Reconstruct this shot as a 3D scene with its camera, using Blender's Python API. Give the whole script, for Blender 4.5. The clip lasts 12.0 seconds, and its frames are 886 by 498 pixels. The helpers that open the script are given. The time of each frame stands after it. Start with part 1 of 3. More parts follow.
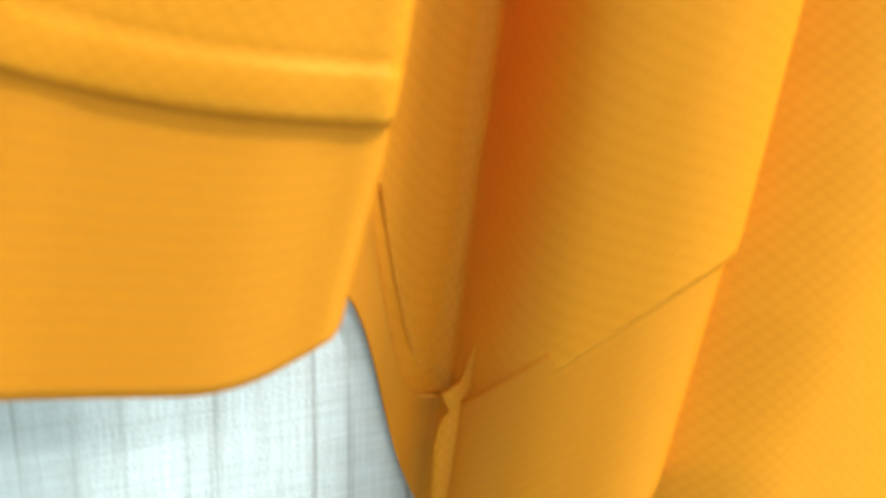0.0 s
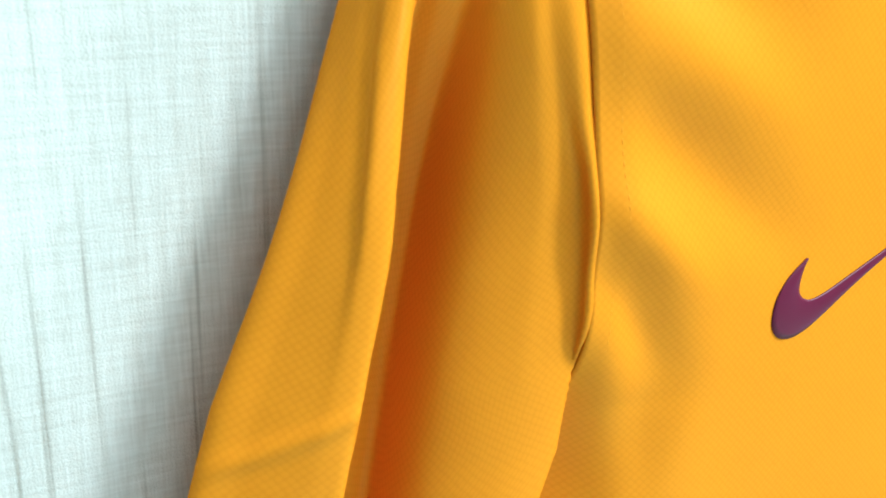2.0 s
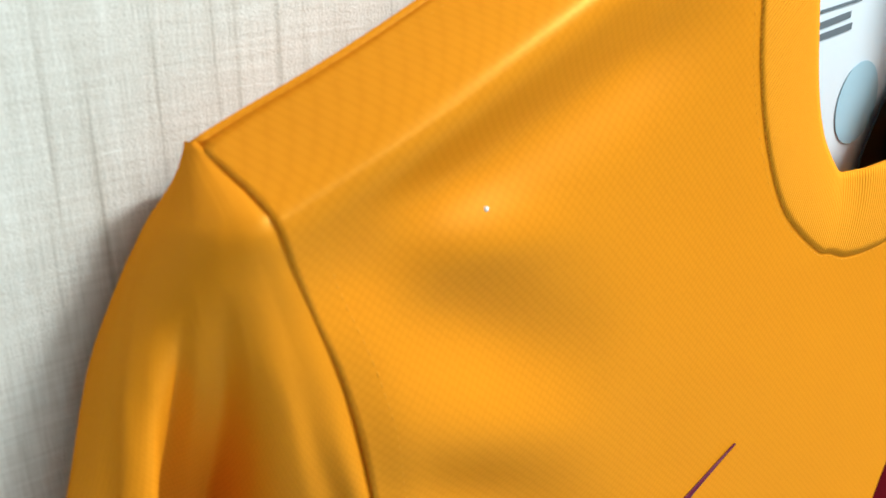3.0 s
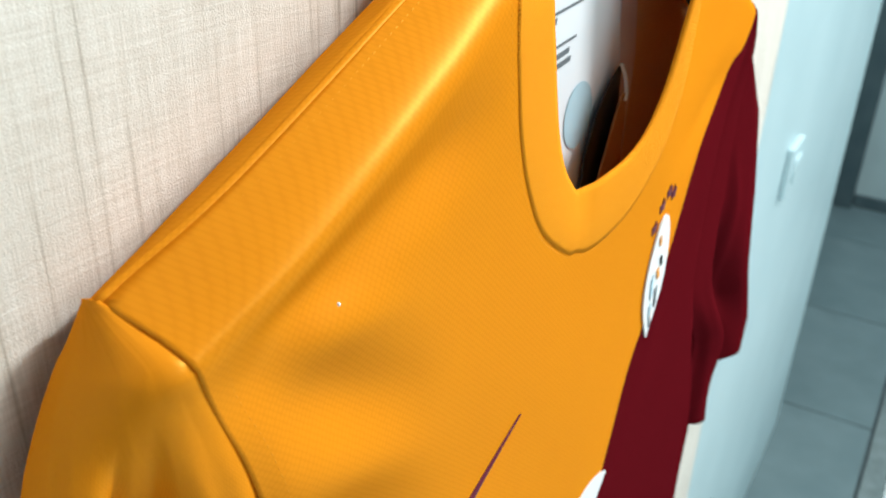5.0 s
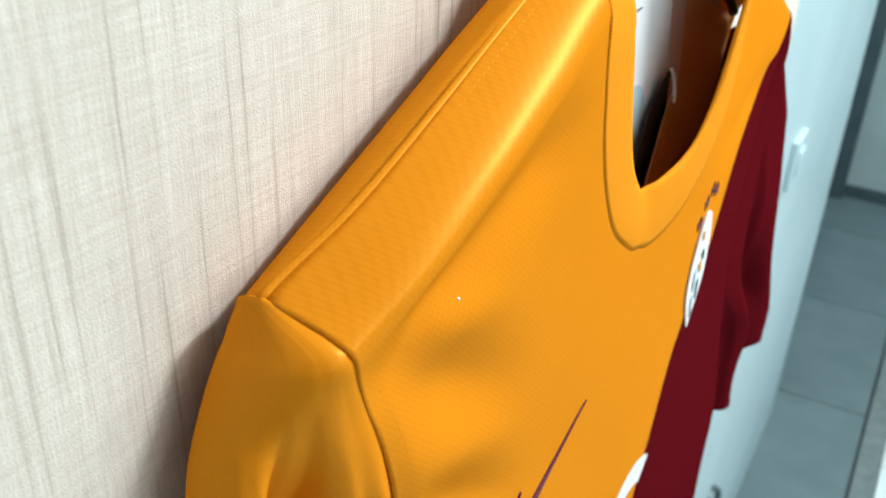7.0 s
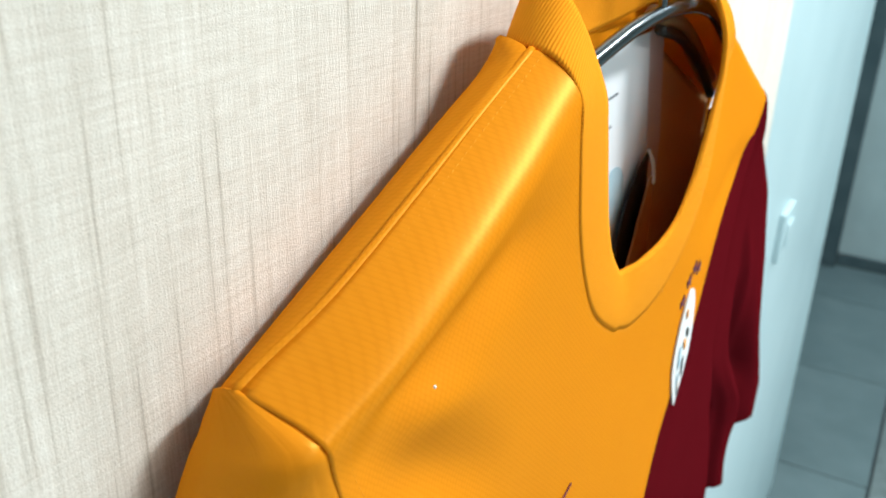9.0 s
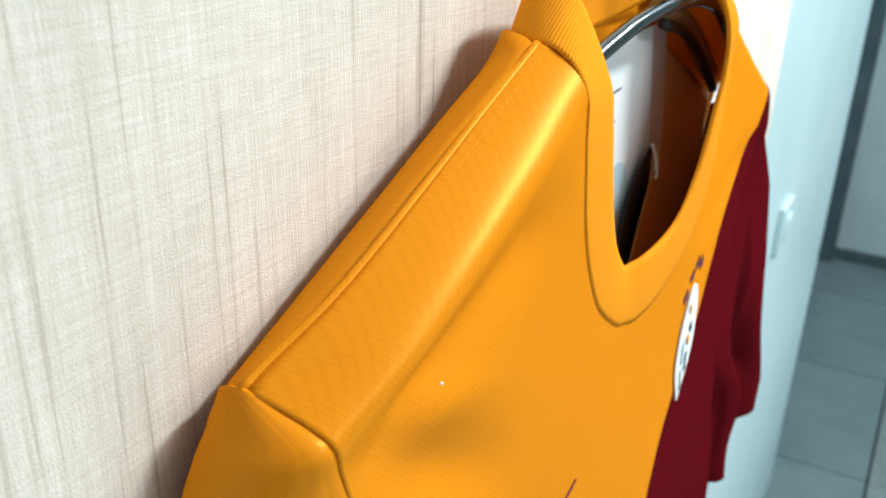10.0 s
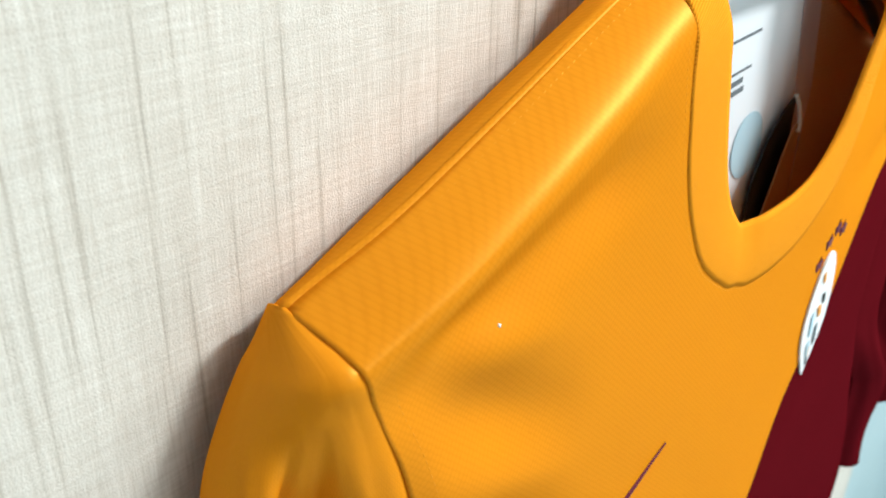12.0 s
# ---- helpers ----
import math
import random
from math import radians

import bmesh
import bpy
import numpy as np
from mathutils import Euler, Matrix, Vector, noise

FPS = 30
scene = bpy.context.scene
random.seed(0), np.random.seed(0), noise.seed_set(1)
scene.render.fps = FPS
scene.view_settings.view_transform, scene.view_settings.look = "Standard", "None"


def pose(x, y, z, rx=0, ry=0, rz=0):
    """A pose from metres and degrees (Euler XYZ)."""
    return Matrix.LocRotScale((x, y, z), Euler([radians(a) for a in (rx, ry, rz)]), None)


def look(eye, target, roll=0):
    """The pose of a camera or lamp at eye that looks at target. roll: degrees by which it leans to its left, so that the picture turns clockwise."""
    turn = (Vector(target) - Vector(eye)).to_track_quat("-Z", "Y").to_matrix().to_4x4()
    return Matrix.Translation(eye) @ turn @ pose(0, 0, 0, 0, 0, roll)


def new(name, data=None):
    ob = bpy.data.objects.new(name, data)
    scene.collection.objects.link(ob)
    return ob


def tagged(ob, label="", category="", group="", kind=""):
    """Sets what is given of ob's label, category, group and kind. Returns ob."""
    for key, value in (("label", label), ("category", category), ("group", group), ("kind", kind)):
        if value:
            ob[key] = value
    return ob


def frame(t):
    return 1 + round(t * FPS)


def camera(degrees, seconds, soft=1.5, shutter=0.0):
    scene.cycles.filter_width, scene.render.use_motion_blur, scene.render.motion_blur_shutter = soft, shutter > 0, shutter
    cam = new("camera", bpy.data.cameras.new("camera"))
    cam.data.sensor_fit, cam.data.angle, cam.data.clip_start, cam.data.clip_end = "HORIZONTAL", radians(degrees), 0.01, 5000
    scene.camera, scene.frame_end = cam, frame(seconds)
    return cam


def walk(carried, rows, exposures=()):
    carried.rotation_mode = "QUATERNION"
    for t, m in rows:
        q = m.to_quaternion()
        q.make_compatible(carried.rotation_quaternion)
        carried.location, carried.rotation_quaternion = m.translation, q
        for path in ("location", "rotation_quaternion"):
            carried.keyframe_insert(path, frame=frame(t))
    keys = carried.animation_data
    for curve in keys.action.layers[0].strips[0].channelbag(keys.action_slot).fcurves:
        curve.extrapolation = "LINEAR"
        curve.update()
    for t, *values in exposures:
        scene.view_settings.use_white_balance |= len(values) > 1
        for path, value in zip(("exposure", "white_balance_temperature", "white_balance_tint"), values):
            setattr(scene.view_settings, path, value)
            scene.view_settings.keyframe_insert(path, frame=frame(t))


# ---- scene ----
cam = camera(51.7, 12.0, soft=1.6, shutter=0.0)
PATH = [
    (0, (-0.3180, -0.1684, 1.2256), (-0.1577, 0.1778, 1.1051), 1.93),
    (0.2, (-0.3225, -0.1503, 1.2634), (-0.1282, 0.1546, 1.0924), 4.34),
    (0.3, (-0.3215, -0.1523, 1.2763), (-0.1375, 0.1514, 1.0922), 4.60),
    (0.5, (-0.3218, -0.1562, 1.2927), (-0.1522, 0.1473, 1.0949), 2.88),
    (0.7, (-0.3309, -0.1679, 1.3029), (-0.1585, 0.1450, 1.1230), 2.64),
    (1, (-0.3532, -0.1999, 1.3243), (-0.1713, 0.1226, 1.1729), 2.20),
    (1.2, (-0.3668, -0.2222, 1.3338), (-0.1830, 0.1073, 1.2009), 1.99),
    (1.5, (-0.3760, -0.2244, 1.3518), (-0.1814, 0.1032, 1.2300), 1.87),
    (1.7, (-0.3784, -0.2259, 1.3560), (-0.1680, 0.0983, 1.2530), 2.52),
    (2, (-0.3463, -0.2396, 1.4178), (-0.1486, 0.0828, 1.2874), 2.20),
    (2.2, (-0.3315, -0.2483, 1.4518), (-0.1332, 0.0708, 1.3144), 2.84),
    (2.5, (-0.3084, -0.2393, 1.4769), (-0.0969, 0.0693, 1.3353), 1.96),
    (2.8, (-0.2907, -0.2122, 1.5079), (-0.0579, 0.0719, 1.3494), -0.53),
    (3, (-0.2978, -0.2040, 1.5207), (-0.0559, 0.0729, 1.3632), 0.85),
    (3.2, (-0.2965, -0.1834, 1.5275), (-0.0465, 0.0839, 1.3660), 1.12),
    (4.8, (-0.3356, -0.1966, 1.5830), (-0.0288, -0.0206, 1.3961), 2.02),
    (5, (-0.3385, -0.1973, 1.5825), (-0.0317, -0.0217, 1.3952), 1.92),
    (5.5, (-0.3425, -0.1983, 1.5851), (-0.0371, -0.0247, 1.3938), 2.42),
    (6, (-0.3560, -0.1961, 1.5866), (-0.0479, -0.0249, 1.3975), 1.81),
    (6.5, (-0.3692, -0.1874, 1.5918), (-0.0613, -0.0156, 1.4029), 1.59),
    (7, (-0.3750, -0.1740, 1.5951), (-0.0672, -0.0045, 1.4041), 2.22),
    (7.2, (-0.3757, -0.1708, 1.5958), (-0.0697, 0.0019, 1.4047), 2.34),
    (8.8, (-0.3743, -0.1779, 1.6011), (-0.0556, -0.0002, 1.4373), 1.52),
    (9, (-0.3729, -0.1800, 1.6019), (-0.0527, -0.0044, 1.4388), 1.69),
    (9.5, (-0.3686, -0.1802, 1.6009), (-0.0476, -0.0061, 1.4377), 1.44),
    (10, (-0.3726, -0.1766, 1.6010), (-0.0524, -0.0024, 1.4362), 1.56),
    (10.5, (-0.3732, -0.1749, 1.5980), (-0.0561, -0.0005, 1.4277), 1.77),
    (11, (-0.3717, -0.1796, 1.5988), (-0.0582, -0.0044, 1.4227), 1.79),
    (11.5, (-0.3696, -0.1837, 1.5982), (-0.0650, -0.0003, 1.4150), 1.24),
    (12, (-0.3464, -0.1958, 1.5933), (-0.0763, 0.0313, 1.4050), 1.28),
]
walk(cam, [(t, look(eye, target, roll)) for t, eye, target, roll in PATH],
     exposures=[(0.0, 0.20, 5300, -6), (0.5, 0.05, 5150, -15), (1.0, 0.12, 4850, -19), (1.5, 0.08, 4850, -16), (2.0, 0.06, 5100, -11), (2.5, -0.20, 5700, -2),
                (3.2, -0.48, 5700, -2), (5.0, -0.50, 6050, 3), (12.0, -0.46, 6050, 3)])

cam.data.dof.use_dof = True
cam.data.dof.focus_distance, cam.data.dof.aperture_fstop = 0.30, 18

# ---------------------------------------------------------------- light
world = bpy.data.worlds.new("world")
scene.world = world
world.use_nodes = True
world.node_tree.nodes["Background"].inputs[0].default_value = (0.95, 0.97, 1.0, 1)
world.node_tree.nodes["Background"].inputs[1].default_value = 0.16


def area(name, eye, target, sx, sy, watts, colour):
    lamp = bpy.data.lights.new(name, "AREA")
    lamp.shape, lamp.size, lamp.size_y, lamp.energy, lamp.color = "RECTANGLE", sx, sy, watts, colour
    ob = new(name, lamp)
    ob.matrix_world = look(eye, target)
    return ob


area("ceiling_panel_light", (0.52, -0.93, 2.62), (0.52, -0.93, 0), 0.35, 0.16, 54, (1.0, 0.97, 0.93))
area("tube_and_fill_light", (1.30, -0.85, 2.62), (1.30, -0.85, 0), 0.5, 0.08, 34, (1.0, 0.97, 0.93))
# Unseen frontal fill, added to lift wall shadows and light the neck's inside.
area("tube_and_fill_light", (-0.10, -2.10, 2.62), (-0.10, -2.10, 0), 1.2, 0.12, 40, (1.0, 0.97, 0.93))
area("corridor_light", (2.6, -0.5, 2.62), (2.6, -0.5, 0), 0.8, 0.8, 22, (0.72, 0.9, 1.0))


# ---------------------------------------------------------------- materials
def material(name, colour, rough=0.8, metal=0.0, sheen=0.0, spec=0.3):
    m = bpy.data.materials.new(name)
    m.use_nodes = True
    b = m.node_tree.nodes["Principled BSDF"]
    b.inputs["Base Color"].default_value = (*colour, 1)
    b.inputs["Roughness"].default_value, b.inputs["Metallic"].default_value = rough, metal
    b.inputs["Sheen Weight"].default_value, b.inputs["Specular IOR Level"].default_value = sheen, spec
    return m


def node(m, kind, **inputs):
    n = m.node_tree.nodes.new(kind)
    for k, v in inputs.items():
        n.inputs[k.replace("_", " ")].default_value = v
    return n


def wire(m, a, out, b, into):
    m.node_tree.links.new(a.outputs[out], b.inputs[into])


def coords(m, source, scale, turn=0.0):
    c, p = node(m, "ShaderNodeTexCoord"), node(m, "ShaderNodeMapping")
    p.inputs["Scale"].default_value = scale
    p.inputs["Rotation"].default_value = (0, 0, turn)
    wire(m, c, source, p, "Vector")
    return p


def ramp(m, stops):
    r = node(m, "ShaderNodeValToRGB")
    while len(r.color_ramp.elements) < len(stops):
        r.color_ramp.elements.new(0.5)
    for e, (at, c) in zip(r.color_ramp.elements, stops):
        e.position, e.color = at, (*c, 1)
    return r


def bump(m, height, out, strength, distance, before=None):
    b = node(m, "ShaderNodeBump", Strength=strength, Distance=distance)
    wire(m, height, out, b, "Height")
    if before:
        wire(m, before, "Normal", b, "Normal")
    return b


def times(m, a, out, b, out_b, op="MULTIPLY"):
    n = node(m, "ShaderNodeMath")
    n.operation = op
    wire(m, a, out, n, 0)
    wire(m, b, out_b, n, 1)
    return n


def cloth(name, dark, light, pitch=0.0021, depth=0.00016, rough=0.38, turn=0.0, lustre=(1.0, 0.72, 0.20)):
    """Knitted polyester: rows of small eyelets over the sheet's own length, a slight unevenness of dye and handling."""
    m = material(name, light, 0.8, spec=0.0)
    b = m.node_tree.nodes["Principled BSDF"]
    uv = coords(m, "UV", (1 / pitch, 1 / pitch, 1), turn)
    cells = node(m, "ShaderNodeTexVoronoi", Scale=1.0, Randomness=0.18)
    wire(m, uv, "Vector", cells, "Vector")
    dots = ramp(m, [(0.18, (1, 1, 1)), (0.62, (0, 0, 0))])
    wire(m, cells, "Distance", dots, "Fac")
    grain = node(m, "ShaderNodeTexNoise", Scale=2600.0, Detail=2.0)
    wire(m, coords(m, "UV", (1, 1, 1)), "Vector", grain, "Vector")
    big = node(m, "ShaderNodeTexNoise", Scale=22.0, Detail=3.0)
    wire(m, coords(m, "UV", (1, 1, 1)), "Vector", big, "Vector")
    mix = times(m, dots, 0, grain, "Fac", "ADD")
    r = ramp(m, [(0.3, dark), (1.0, light)])
    wire(m, times(m, times(m, big, "Fac", grain, "Fac"), 0, dots, 0, "ADD"), 0, r, "Fac")
    wire(m, r, "Color", b, "Base Color")
    low = bump(m, big, "Fac", 0.18, 0.004)
    relief = bump(m, mix, 0, 0.11, depth, low)
    wire(m, relief, "Normal", b, "Normal")
    # the filaments' own soft, tinted lustre
    gloss = node(m, "ShaderNodeBsdfGlossy", Roughness=rough)
    gloss.inputs["Color"].default_value = (*lustre, 1)
    wire(m, relief, "Normal", gloss, "Normal")
    blend = node(m, "ShaderNodeMixShader", Fac=0.042)
    # thin knit lets some light through
    through_light = node(m, "ShaderNodeBsdfTranslucent")
    wire(m, r, "Color", through_light, "Color")
    thin = node(m, "ShaderNodeMixShader", Fac=0.16)
    wire(m, b, "BSDF", thin, 1)
    wire(m, through_light, "BSDF", thin, 2)
    wire(m, thin, "Shader", blend, 1)
    wire(m, gloss, "BSDF", blend, 2)
    wire(m, blend, "Shader", m.node_tree.nodes["Material Output"], "Surface")
    return m


def rib_cloth(name, dark, light, pitch):
    """Fine ribbed knit: ribs across the band."""
    m = material(name, light, 0.95, spec=0.04)
    b = m.node_tree.nodes["Principled BSDF"]
    w = node(m, "ShaderNodeTexWave", Scale=0.5, Distortion=0.3, Detail=1.0)
    w.bands_direction = "X"
    wire(m, coords(m, "UV", (1 / pitch, 1 / pitch, 1)), "Vector", w, "Vector")
    r = ramp(m, [(0.0, dark), (0.6, light)])
    wire(m, w, "Fac", r, "Fac")
    wire(m, r, "Color", b, "Base Color")
    wire(m, bump(m, w, "Fac", 0.5, 0.0007), "Normal", b, "Normal")
    return m


ORANGE, ORANGE_DARK = (0.80, 0.270, 0.007), (0.755, 0.244, 0.005)
MAROON, MAROON_DARK = (0.105, 0.004, 0.008), (0.088, 0.003, 0.006)
M_ORANGE = cloth("orange_knit", ORANGE_DARK, ORANGE, pitch=0.0019, depth=0.0001, turn=0.785)
M_RIB = rib_cloth("orange_rib", (0.76, 0.245, 0.008), (0.82, 0.305, 0.014), 0.0021)
M_CUFF = cloth("orange_cuff_knit", ORANGE_DARK, (0.71, 0.232, 0.008), pitch=0.0011, depth=0.0001)
# Tan of the knit's reverse, paled to stand for light inside the neck.
M_LIT_REVERSE = cloth("tan_lit_reverse_knit", (0.66, 0.42, 0.22), (0.74, 0.49, 0.27), depth=0.0001, rough=0.7)
M_MAROON = cloth("maroon_knit", MAROON_DARK, MAROON, depth=0.0001, rough=0.6, lustre=(0.45, 0.06, 0.08))
M_THREAD = material("orange_thread", (0.82, 0.31, 0.015), 0.7, spec=0.1)
M_MARK = material("plum_embroidery", (0.10, 0.003, 0.024), 0.45, spec=0.25)
M_NAVY = material("navy_print", (0.020, 0.055, 0.10), 0.45)
M_WHITE = material("white_print", (0.78, 0.78, 0.80), 0.5)
M_LABEL = material("white_label_film", (0.82, 0.85, 0.90), 0.5)
M_PINK = material("pale_lilac_edge", (0.62, 0.50, 0.50), 0.6)
M_GREYINK = material("grey_ink", (0.16, 0.18, 0.20), 0.6)
M_BLUEINK = material("pale_blue_ink", (0.45, 0.62, 0.72), 0.6)
M_BLACKCARD = material("black_card", (0.012, 0.013, 0.015), 0.35)
M_KRAFT = material("brown_card", (0.42, 0.20, 0.08), 0.75)
M_CLEAR = material("clear_plastic_tie", (0.75, 0.72, 0.68), 0.2)
M_CHROME = material("chrome", (0.16, 0.17, 0.18), 0.2, metal=1.0)
M_BLACK = material("black_plastic", (0.012, 0.011, 0.010), 0.4)
M_WOOD = material("tan_wood", (0.34, 0.20, 0.09), 0.5)
M_AMBER = material("amber_thread", (0.75, 0.30, 0.02), 0.5)


def wallpaper():
    """Beige linen-look vinyl: long upright slubs, fine crossing weft, soft relief."""
    m = material("linen_wallpaper", (0.6, 0.5, 0.4), 0.72, spec=0.25)
    b = m.node_tree.nodes["Principled BSDF"]

    def noise_tex(scale, detail, rough=0.55):
        n = node(m, "ShaderNodeTexNoise", Scale=1.0, Detail=detail, Roughness=rough)
        wire(m, coords(m, "Object", scale), "Vector", n, "Vector")
        return n

    slub = noise_tex((260, 1, 5.0), 2.5, 0.6)
    fine = noise_tex((1100, 1, 70), 2.0)
    weft = noise_tex((55, 1, 800), 2.0)
    speck = noise_tex((1500, 1, 1500), 1.0)
    patch = noise_tex((14, 1, 7), 3.0)
    lines = ramp(m, [(0.30, (0.46, 0.41, 0.35)), (0.41, (0.74, 0.69, 0.63)), (0.62, (0.79, 0.745, 0.69))])
    wire(m, slub, "Fac", lines, "Fac")
    tone = ramp(m, [(0.32, (0.80, 0.77, 0.74)), (0.66, (1.0, 1.0, 1.0))])
    half = times(m, fine, "Fac", weft, "Fac", "ADD")
    s = node(m, "ShaderNodeMath")
    s.operation = "MULTIPLY"
    s.inputs[1].default_value = 0.5
    wire(m, half, 0, s, 0)
    wire(m, s, 0, tone, "Fac")
    mix = node(m, "ShaderNodeMixRGB", Fac=1.0)
    mix.blend_type = "MULTIPLY"
    wire(m, lines, "Color", mix, "Color1")
    wire(m, tone, "Color", mix, "Color2")
    mix2 = node(m, "ShaderNodeMixRGB", Fac=0.5)
    mix2.blend_type = "MULTIPLY"
    tone2 = ramp(m, [(0.35, (0.80, 0.79, 0.77)), (0.65, (1, 1, 1))])
    wire(m, patch, "Fac", tone2, "Fac")
    wire(m, mix, "Color", mix2, "Color1")
    wire(m, tone2, "Color", mix2, "Color2")
    wire(m, mix2, "Color", b, "Base Color")
    h = times(m, s, 0, speck, "Fac", "ADD")
    first = bump(m, slub, "Fac", 0.25, 0.0006)
    wire(m, bump(m, h, 0, 0.42, 0.0007, first), "Normal", b, "Normal")
    return m


def mottled(name, a, c, scale, rough, spec=0.4, relief=0.0008):
    m = material(name, c, rough, spec=spec)
    b = m.node_tree.nodes["Principled BSDF"]
    n = node(m, "ShaderNodeTexNoise", Scale=scale, Detail=5.0)
    wire(m, coords(m, "Object", (1, 1, 1)), "Vector", n, "Vector")
    r = ramp(m, [(0.3, a), (0.7, c)])
    wire(m, n, "Fac", r, "Fac")
    wire(m, r, "Color", b, "Base Color")
    wire(m, bump(m, n, "Fac", 0.2, relief), "Normal", b, "Normal")
    return m


M_WALLPAPER = wallpaper()
M_PALE = mottled("pale_blue_paint", (0.42, 0.55, 0.59), (0.48, 0.61, 0.65), 5.0, 0.35)
M_GREYTILE = mottled("grey_floor_tile", (0.12, 0.165, 0.175), (0.16, 0.21, 0.22), 6.0, 0.3)
M_GROUT = mottled("grey_grout", (0.05, 0.065, 0.068), (0.075, 0.09, 0.095), 40.0, 0.9)
M_WHITETILE = mottled("white_floor_tile", (0.66, 0.72, 0.72), (0.72, 0.78, 0.78), 4.0, 0.25)
M_STONE = mottled("grey_stone_threshold", (0.13, 0.16, 0.16), (0.19, 0.225, 0.225), 30.0, 0.45)
M_FRAME = mottled("dark_grey_frame_paint", (0.045, 0.07, 0.08), (0.07, 0.10, 0.11), 9.0, 0.4)
M_PANEL = mottled("pale_grey_panel", (0.34, 0.42, 0.43), (0.40, 0.49, 0.50), 7.0, 0.5)
M_CEILING = mottled("white_ceiling_paint", (0.7, 0.72, 0.72), (0.76, 0.78, 0.78), 3.0, 0.9)


# ---------------------------------------------------------------- mesh helpers
def part(name, bm, mat, parent=None, label="", smooth=True):
    me = bpy.data.meshes.new(name)
    bm.to_mesh(me)
    bm.free()
    me.materials.append(mat)
    if smooth:
        for p in me.polygons:
            p.use_smooth = True
    ob = new(name, me)
    if parent:
        ob.parent = parent
    if label:
        ob["label"] = label
    return ob


def thick(ob, t, offset=-1.0):
    s = ob.modifiers.new("thickness", "SOLIDIFY")
    s.thickness, s.offset = t, offset
    return ob


def box(bm, x0, x1, y0, y1, z0, z1, bevel=0.0):
    r = bmesh.ops.create_cube(bm, size=1.0, matrix=Matrix.Translation(((x0 + x1) / 2, (y0 + y1) / 2, (z0 + z1) / 2)) @ Matrix.Diagonal((x1 - x0, y1 - y0, z1 - z0, 1)))
    if bevel:
        edges = list({e for v in r["verts"] for e in v.link_edges})
        bmesh.ops.bevel(bm, geom=edges, offset=bevel, segments=2, affect="EDGES", profile=0.5)
    return bm


def boxes(*args, bevel=0.0):
    bm = bmesh.new()
    return box(bm, *args, bevel=bevel)


def sheet(points, closed_u=False, plan_uv=False):
    """A bmesh from a grid of points [row][column], with its own arc length as UV."""
    bm = bmesh.new()
    uv = bm.loops.layers.uv.new("UVMap")
    rows, cols = len(points), len(points[0])
    vs = [[bm.verts.new(p) for p in row] for row in points]
    mid = points[rows // 2]
    us = [0.0]
    for a, b in zip(mid, mid[1:]):
        us.append(us[-1] + (Vector(b) - Vector(a)).length)
    if closed_u:
        us.append(us[-1] + (Vector(mid[0]) - Vector(mid[-1])).length)
    col = [row[cols // 2] for row in points]
    vv = [0.0]
    for a, b in zip(col, col[1:]):
        vv.append(vv[-1] + (Vector(b) - Vector(a)).length)
    for i in range(rows - 1):
        for j in range(cols if closed_u else cols - 1):
            k = (j + 1) % cols
            quad = [vs[i][j], vs[i][k], vs[i + 1][k], vs[i + 1][j]]
            f = bm.faces.new(quad)
            if plan_uv:
                for loop in f.loops:
                    loop[uv].uv = (loop.vert.co.x, loop.vert.co.z)
                continue
            for loop, c in zip(f.loops, ((us[j], vv[i]), (us[j + 1], vv[i]), (us[j + 1], vv[i + 1]), (us[j], vv[i + 1]))):
                loop[uv].uv = c
    return bm


def spline(points, n):
    """n points evenly along a smooth curve through the given ones."""
    p = np.array(points, float)
    p = np.vstack([2 * p[0] - p[1], p, 2 * p[-1] - p[-2]])
    a, b, c, d = (p[k:len(p) - 3 + k][:, None, :] for k in range(4))
    t = np.linspace(0, 1, 24, endpoint=False)[None, :, None]
    dense = 0.5 * (2 * b + (c - a) * t + (2 * a - 5 * b + 4 * c - d) * t * t + (3 * b - a - 3 * c + d) * t ** 3)
    dense = np.vstack([dense.reshape(-1, p.shape[1]), p[-2:-1]])
    run = np.r_[0, np.cumsum(np.linalg.norm(np.diff(dense, axis=0), axis=1))]
    at = np.linspace(0, run[-1], n)
    return np.stack([np.interp(at, run, dense[:, k]) for k in range(dense.shape[1])], 1)


def rod(points, radius, sides=10, n=None):
    """A tube along a curve, capped."""
    pts = spline(points, n) if n else np.array(points, float)
    rings = []
    for i, p in enumerate(pts):
        d = Vector(pts[min(i + 1, len(pts) - 1)] - pts[max(i - 1, 0)]).normalized()
        a = d.orthogonal() if i == 0 else (a - d * a.dot(d))
        a.normalize()
        b = d.cross(a)
        r = radius(i / (len(pts) - 1)) if callable(radius) else radius
        rings.append([Vector(p) + r * (math.cos(q) * a + math.sin(q) * b) for q in np.linspace(0, 2 * math.pi, sides, endpoint=False)])
    bm = sheet(rings, closed_u=True)
    bm.verts.ensure_lookup_table()
    n_v = len(bm.verts)
    bm.faces.new([bm.verts[i] for i in range(sides)][::-1])
    bm.faces.new([bm.verts[n_v - sides + i] for i in range(sides)])
    return bm


def lerp(table, z):
    """Reads a small (height, value) table smoothly."""
    zs, vs = zip(*sorted(table))
    return float(np.interp(z, zs, vs))


def step(a, b, v):
    t = min(1.0, max(0.0, (v - a) / (b - a)))
    return t * t * (3 - 2 * t)


# ---------------------------------------------------------------- room
def structure(name, bm, mat, label, smooth=False):
    return tagged(part(name, bm, mat, smooth=smooth), label=label, category=name.split("_")[0], kind="structure")


